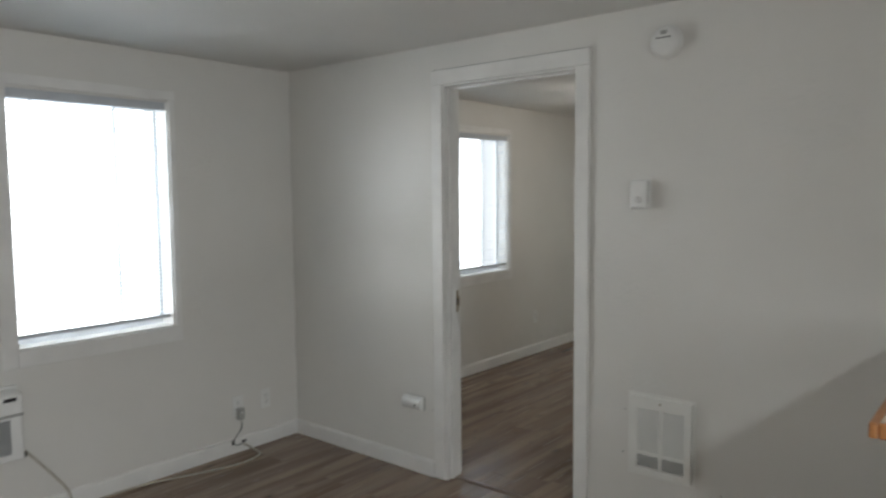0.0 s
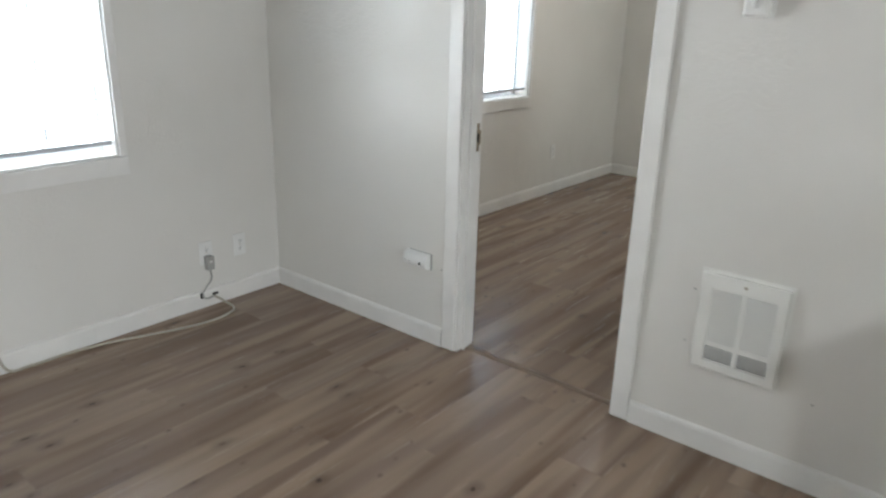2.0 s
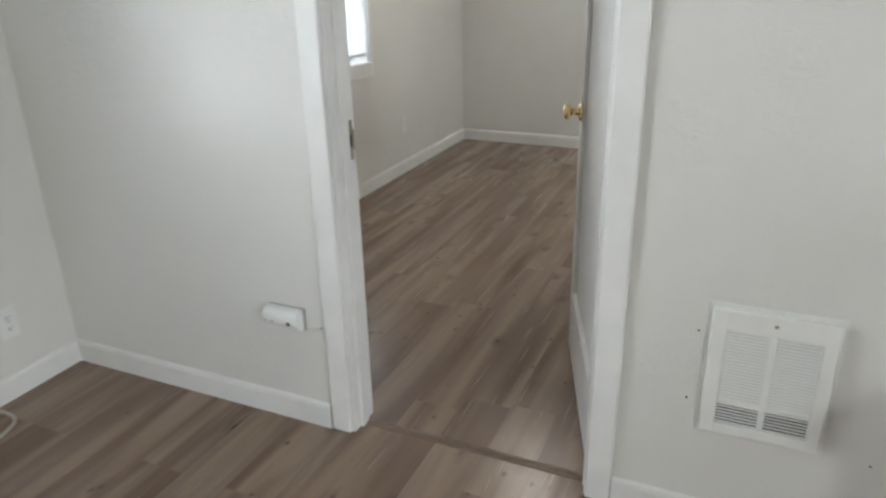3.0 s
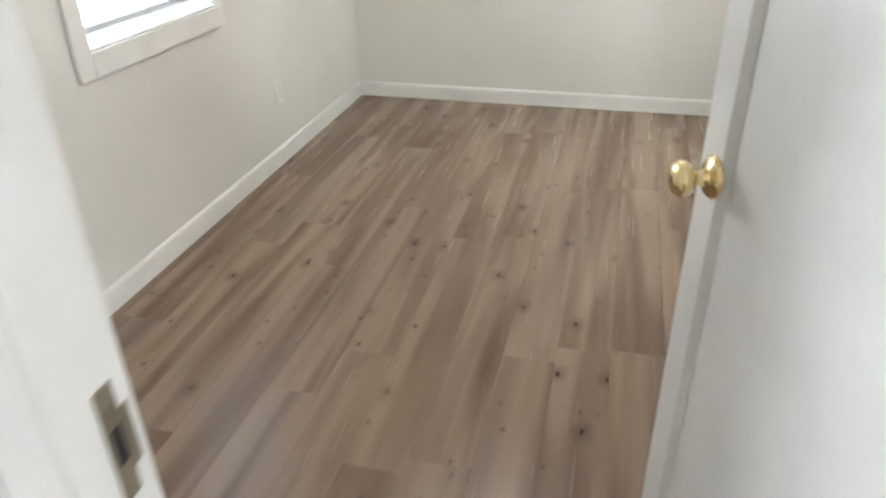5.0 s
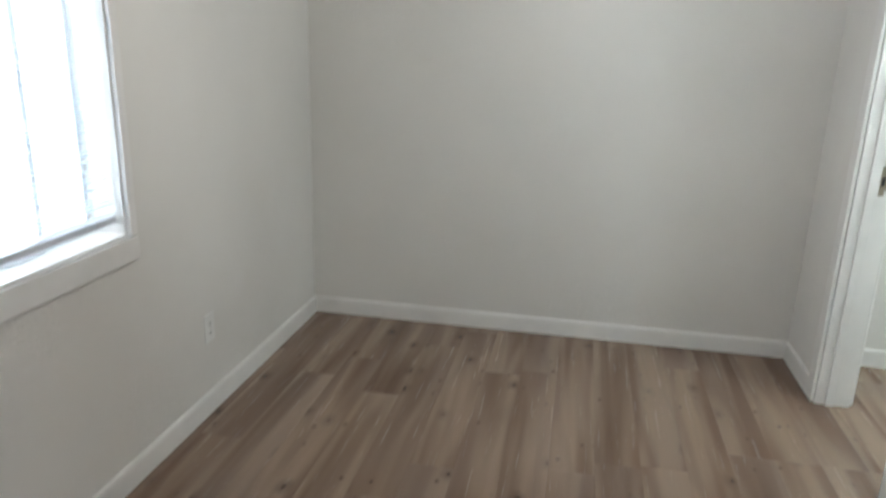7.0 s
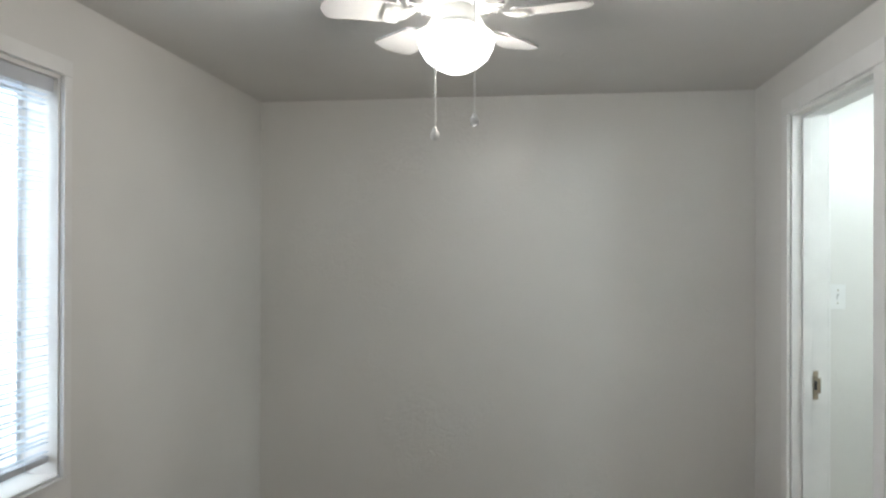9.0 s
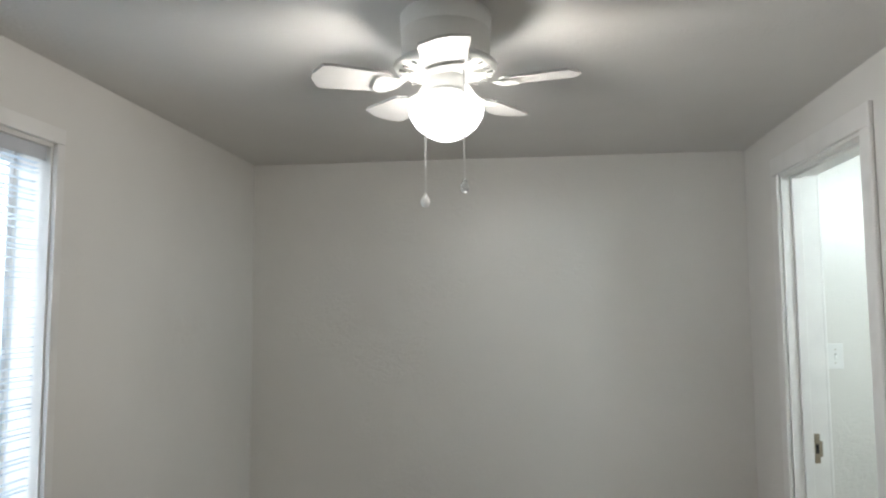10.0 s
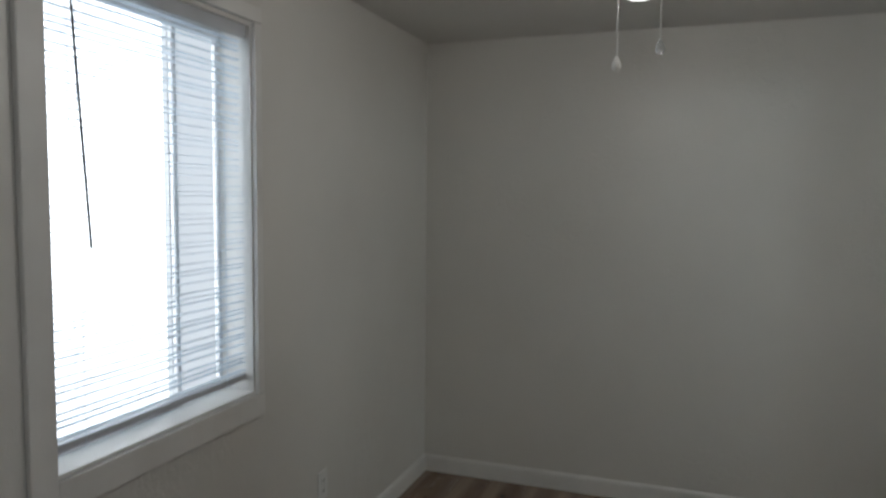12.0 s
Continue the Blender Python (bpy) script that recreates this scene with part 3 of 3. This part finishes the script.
def outlet(name, y, z, label):
    """A duplex socket plate on the outside wall."""
    o = root(name, pose(0, y, z), label, "outlet", "wall outlets")
    part("plate", boxes((0.0008, 0.0062, -0.035, 0.035, -0.057, 0.057), bevel=0.002), M_PLASTIC, o)
    for dz in (-0.0195, 0.0195):
        s = part("socket", boxes((0.0063, 0.0085, -0.0165, 0.0165, dz - 0.014, dz + 0.014), bevel=0.001), M_PLASTIC, o)
        for dy in (-0.006, 0.006):
            part("slot", boxes((0.0086, 0.0089, dy - 0.0012, dy + 0.0012, dz - 0.003, dz + 0.006)), M_DARK, s)
        part("earth_hole", boxes((0.0086, 0.0089, -0.002, 0.002, dz - 0.010, dz - 0.006)), M_DARK, s)
    part("screw", spin(((0, 0.001), (0.003, 0.0))), M_STEEL, o, at=pose(0.0063, 0, 0, 0, 90, 0))
    return o


outlet("outlet", -0.240, 0.275, "white duplex outlet plate low on the living room wall")
outlet("outlet", -0.432, 0.275, "white duplex outlet with a plug in its lower socket")
outlet("outlet", 2.790, 0.345, "white duplex outlet plate low on the bedroom wall")


def power_cord():
    """The air conditioner's plug with its test block, and the ivory cord lying along the wall."""
    c = root("power_cord", pose(0, -0.432, 0), "ivory power cord with grey plug block lying on the floor", "power cord")
    part("plug_block", boxes((0.0092, 0.046, -0.019, 0.019, 0.196, 0.266), bevel=0.006), M_GREYPL, c, "grey plug block")
    part("button", boxes((0.0462, 0.048, -0.008, 0.004, 0.236, 0.246), bevel=0.0006), M_PLASTIC, c)
    tube([(0.028, 0, 0.198), (0.03, 0.004, 0.150), (0.026, -0.030, 0.105), (0.028, -0.050, 0.075), (0.024, -0.030, 0.050), (0.030, 0.010, 0.055)],
         0.0042, M_GREYPL, "cord_coil", c)
    part("cord_tie", boxes((0.022, 0.034, 0.005, 0.032, 0.060, 0.070), bevel=0.002), M_DARK, c, "black cord tie")
    part("cord_tie", boxes((0.020, 0.030, -0.060, -0.044, 0.058, 0.086), bevel=0.002), M_DARK, c, "black cord tie")
    tube([(0.030, 0.010, 0.055), (0.060, 0.050, 0.020), (0.128, 0.052, 0.006), (0.165, 0.000, 0.0055), (0.178, -0.120, 0.0055), (0.150, -0.260, 0.0055),
          (0.110, -0.380, 0.0055), (0.060, -0.520, 0.0055), (0.030, -0.680, 0.0055), (0.026, -0.860, 0.0055), (0.026, -0.925, 0.012),
          (0.022, -0.965, 0.100), (0.016, -1.010, 0.170), (0.016, -1.090, 0.280), (0.03, -1.165, 0.372)], 0.0052, M_CORD, "cord", c)


power_cord()


def wall_air_conditioner():
    y1, y0, z0, z1, d = -1.600, -2.240, 0.335, 0.640, 0.110
    a = root("air_conditioner", pose(0, 0, 0), "beige-white through-wall air conditioner with grey front grille", "air conditioner")
    part("case", boxes((0.001, d, y0, y1, z0, z1), bevel=0.008), M_PLASTIC, a)
    part("sleeve_trim", boxes((0.0005, 0.014, y0 - 0.014, y1 + 0.014, z0 - 0.014, z1 + 0.012), bevel=0.003), M_PLASTIC, a)
    ctl = part("control_panel", boxes((d, d + 0.012, y1 - 0.130, y1 - 0.002, z1 - 0.092, z1 - 0.006), bevel=0.003), M_PLASTIC, a)
    part("display", boxes((d + 0.012, d + 0.0128, y1 - 0.080, y1 - 0.028, z1 - 0.034, z1 - 0.018)), M_DARK, ctl, "dark display")
    # no real hollow: shade behind the vanes is painted as a near-black sheet
    part("outlet_shade_sheet", boxes((d, d + 0.002, y0 + 0.02, y1 - 0.134, z1 - 0.088, z1 - 0.012)), M_DARK, a)
    vane = mesh_of("vane", boxes((d + 0.0022, d + 0.010, y0 + 0.02, y1 - 0.134, -0.0012, 0.0012)), M_ACGREY)
    for i in range(5):
        ob = new("vane", vane)
        ob.parent, ob.location = a, (0, 0, z1 - 0.073 + i * 0.012)
    for i in range(5):
        yy = y1 - 0.20 - i * 0.085
        part("upright_vane", boxes((d + 0.0102, d + 0.012, yy - 0.003, yy + 0.003, z1 - 0.088, z1 - 0.012)), M_PLASTIC, a)
    part("trim_strip", boxes((d, d + 0.008, y0 + 0.004, y1 - 0.001, z1 - 0.106, z1 - 0.095), bevel=0.002), M_GREYPL, a)
    # shade between the fins, put into a near-black sheet on the case
    part("intake_shade_sheet", boxes((d, d + 0.003, y0 + 0.03, y1 - 0.055, z0 + 0.035, z1 - 0.115)), M_DARK, a)
    fin = mesh_of("fin", boxes((d + 0.0032, d + 0.009, y0 + 0.03, y1 - 0.055, -0.0028, 0.0028)), M_FIN)
    for i in range(15):
        ob = new("fin", fin)
        ob.parent, ob.location = a, (0, 0, z0 + 0.041 + i * 0.0105)
    part("corner_clip", boxes((d - 0.02, d + 0.003, y1 + 0.0005, y1 + 0.004, z0 + 0.008, z0 + 0.028)), M_DARK, a)


wall_air_conditioner()


def peninsula():
    p = root("kitchen_peninsula", pose(0, 0, 0), "white kitchen peninsula with cream top and oak edging", "counter")
    part("cabinet_body", boxes((3.345, 4.10, -1.24, -0.001, 0.001, 1.0455), bevel=0.004), M_TRIM, p)
    part("worktop", boxes((3.312, 4.12, -1.288, -0.001, 1.046, 1.0745), bevel=0.002), M_COUNTER, p)
    part("edge_band", boxes((3.296, 3.3115, -1.304, -0.001, 1.046, 1.076), bevel=0.004), M_OAK, p, "orange oak edge band")
    part("edge_band", boxes((3.312, 4.12, -1.304, -1.2885, 1.046, 1.076), bevel=0.004), M_OAK, p, "orange oak edge band")
    part("panel_batten", boxes((3.341, 3.3448, -1.236, -0.004, 0.80, 0.806)), M_GREYPL, p)


peninsula()


def dome_light(at, label):
    d = root("ceiling_light", pose(*at), label, "ceiling light", "ceiling lights")
    part("base", spin(((0, 0), (0.10, 0), (0.10, -0.018), (0, -0.018))), M_ENAMEL, d)
    return d


dome_light((4.55, -3.15, H - 0.001), "round white ceiling light base over the kitchen")
dome_light((3.3, 2.80, H - 0.001), "round white ceiling light base")


# ---------------------------------------------------------------- bedroom and side room things
def ceiling_fan():
    f = root("ceiling_fan", pose(1.19, 2.17, H), "white flush-mount ceiling fan with lit opal globe and pull chains", "ceiling fan")
    part("motor_housing", spin(((0, -0.0008), (0.110, -0.0008), (0.114, -0.005), (0.113, -0.040), (0.109, -0.044), (0.109, -0.047), (0.112, -0.050), (0.110, -0.108), (0.100, -0.121), (0, -0.121))), M_ENAMEL, f)
    part("flywheel", spin(((0, -0.123), (0.118, -0.123), (0.130, -0.132), (0.126, -0.142), (0.095, -0.154), (0.05, -0.158), (0, -0.158))), M_ENAMEL, f)
    for k in range(20):
        part("flywheel_slot", boxes((0.100, 0.118, -0.002, 0.002, -0.1535, -0.1475)), M_GREYPL, f, at=pose(0, 0, 0, 0, 0, 18 * k))
    for i in range(5):
        turn = pose(0, 0, 0, 0, 0, -12 + 72 * i)
        bm = bmesh.new()
        rows = []
        for x, half, z in ((0.070, 0.016, -0.155), (0.090, 0.014, -0.164), (0.106, 0.016, -0.178), (0.122, 0.026, -0.188), (0.145, 0.038, -0.192), (0.168, 0.040, -0.192), (0.182, 0.024, -0.192)):
            rows.append([bm.verts.new((x, y, z + 0.16 * y)) for y in (-half, half)])
        for p, q in zip(rows, rows[1:]):
            bm.faces.new((p[0], q[0], q[1], p[1]))
        bmesh.ops.solidify(bm, geom=bm.faces[:], thickness=0.004)
        part("blade_iron", bm, M_ENAMEL, f, at=turn)
        bm = bmesh.new()
        n, top = 10, []
        for s in (1, -1):
            for k in range(n + 1):
                u = k / n if s == 1 else 1 - k / n
                x = 0.140 + 0.190 * u
                half = (0.045 + 0.014 * u) * math.sqrt(max(0.0, 1 - max(0.0, (u - 0.84) / 0.16) ** 2)) * min(1.0, 0.6 + 4 * u)
                half = max(half, 0.012)
                top.append((x, s * half, -0.187 + 0.16 * s * half))
        bm.faces.new([bm.verts.new(p) for p in top])
        ext = bmesh.ops.extrude_face_region(bm, geom=bm.faces[:])
        bmesh.ops.translate(bm, verts=[v for v in ext["geom"] if isinstance(v, bmesh.types.BMVert)], vec=(0, 0, 0.006))
        bmesh.ops.recalc_face_normals(bm, faces=bm.faces)
        part("fan_blade", bm, M_BLADE, f, at=turn)
    part("switch_housing", spin(((0, -0.158), (0.042, -0.158), (0.044, -0.164), (0.044, -0.190), (0.038, -0.196), (0.0, -0.196))), M_ENAMEL, f)
    part("fitter", spin(((0.0, -0.1965), (0.046, -0.1965), (0.048, -0.202), (0.046, -0.210), (0.0, -0.210))), M_ENAMEL, f)
    globe = part("globe", spin(((0.047, -0.2110), (0.067, -0.2150), (0.084, -0.2260), (0.093, -0.2420), (0.090, -0.2600), (0.077, -0.2840), (0.054, -0.3040), (0.027, -0.3170), (0.010, -0.3210), (0.000, -0.3215))), M_GLOBE, f, "glowing white opal glass bowl")
    globe.visible_shadow = False
    for dx, dy, z1, mat, label in ((-0.042, -0.072, -0.463, M_ENAMEL, "white teardrop fob"), (0.052, -0.084, -0.434, M_CRYSTAL, "clear teardrop fob")):
        ch = part("pull_chain", boxes((dx - 0.0016, dx + 0.0016, dy - 0.0016, dy + 0.0016, z1, -0.170)), M_PLASTIC, f)
        bead = mesh_of("bead", spin(((0, -0.0024), (0.0018, -0.0015), (0.0025, 0), (0.0018, 0.0015), (0, 0.0024)), 8), M_ENAMEL)
        zz = z1 + 0.003
        while zz < -0.20:
            b = new("bead", bead)
            b.parent, b.location = ch, (dx, dy, zz)
            zz += 0.0052
        part("fob", spin(((0, -0.032), (0.007, -0.030), (0.0105, -0.022), (0.009, -0.013), (0.005, -0.005), (0.0025, 0.0), (0, 0.001))), mat, ch, label, at=pose(dx, dy, z1))
    return f


ceiling_fan()


def double_switch():
    s = root("light_switch", pose(2.735, BY1, 1.281), "white two-gang toggle light switch plate", "light switch")
    part("plate", boxes((-0.057, 0.057, -0.0062, -0.0008, -0.057, 0.057), bevel=0.002), M_PLASTIC, s)
    for dx in (-0.023, 0.023):
        part("toggle", boxes((dx - 0.004, dx + 0.004, -0.018, -0.0064, -0.012, 0.004), bevel=0.0015), M_PLASTIC, s)
        part("toggle_slot", boxes((dx - 0.005, dx + 0.005, -0.0068, -0.0063, -0.0125, 0.0125)), M_GREYPL, s)
        for dz in (-0.030, 0.030):
            part("screw", spin(((0, 0.001), (0.003, 0.0))), M_STEEL, s, at=pose(dx, -0.0063, dz, 90, 0, 0))


double_switch()


# ---------------------------------------------------------------- floor planks
def lay_planks(x0, x1, y0, y1, seed, ends=None):
    """Planks along y, 0.16 m wide and 1.22 m long, staggered, with eased edges; one mesh for each size.
    ends gives the y of a butt joint for the rows where it is known."""
    rng = random.Random(seed)
    width, length, gap = 0.16, 1.22, 0.0002
    made = {}
    first = 0.686 - 8 * width
    i = 0
    while first + i * width < x1:
        a, c = max(first + i * width, x0), min(first + (i + 1) * width, x1)
        i += 1
        if c - a < 0.01:
            continue
        y = y0 - rng.choice((0.1, 0.35, 0.6, 0.8, 1.05))
        if ends and i - 1 in ends:
            y = ends[i - 1] - length * math.ceil((ends[i - 1] - y0) / length)
        while y < y1:
            p, q = max(y, y0), min(y + length, y1)
            y += length
            if q - p < 0.03:
                continue
            key = (round(c - a, 3), round(q - p, 3))
            if key not in made:
                w2, l2, e = (c - a) / 2 - gap, (q - p) / 2 - gap, 0.0001
                bm = bmesh.new()
                lo = [bm.verts.new((sx * w2, sy * l2, -0.0058)) for sx, sy in ((-1, -1), (1, -1), (1, 1), (-1, 1))]
                mi = [bm.verts.new((sx * w2, sy * l2, -0.0001)) for sx, sy in ((-1, -1), (1, -1), (1, 1), (-1, 1))]
                up = [bm.verts.new((sx * (w2 - e), sy * (l2 - e), 0.0)) for sx, sy in ((-1, -1), (1, -1), (1, 1), (-1, 1))]
                for u, v in ((lo, mi), (mi, up)):
                    for k in range(4):
                        bm.faces.new((u[k], u[(k + 1) % 4], v[(k + 1) % 4], v[k]))
                bm.faces.new(up)
                made[key] = mesh_of("plank", bm, M_PLANK)
            ob = new("plank", made[key])
            ob.parent = floor
            ob.location = ((a + c) / 2, (p + q) / 2, 0)


lay_planks(0.0, LX, LY, 0.066, 3, {7: -1.06, 9: -0.746, 11: -0.825, 12: -0.50})
lay_planks(0.0, BX + 0.084, 0.068, BY1, 8, {4: 1.39, 5: 1.96, 7: 1.85, 8: 2.385, 9: 2.60, 11: 2.21, 13: 1.535, 14: 0.335})
lay_planks(BX + 0.085, 3.9, 2.31, BY1, 11)
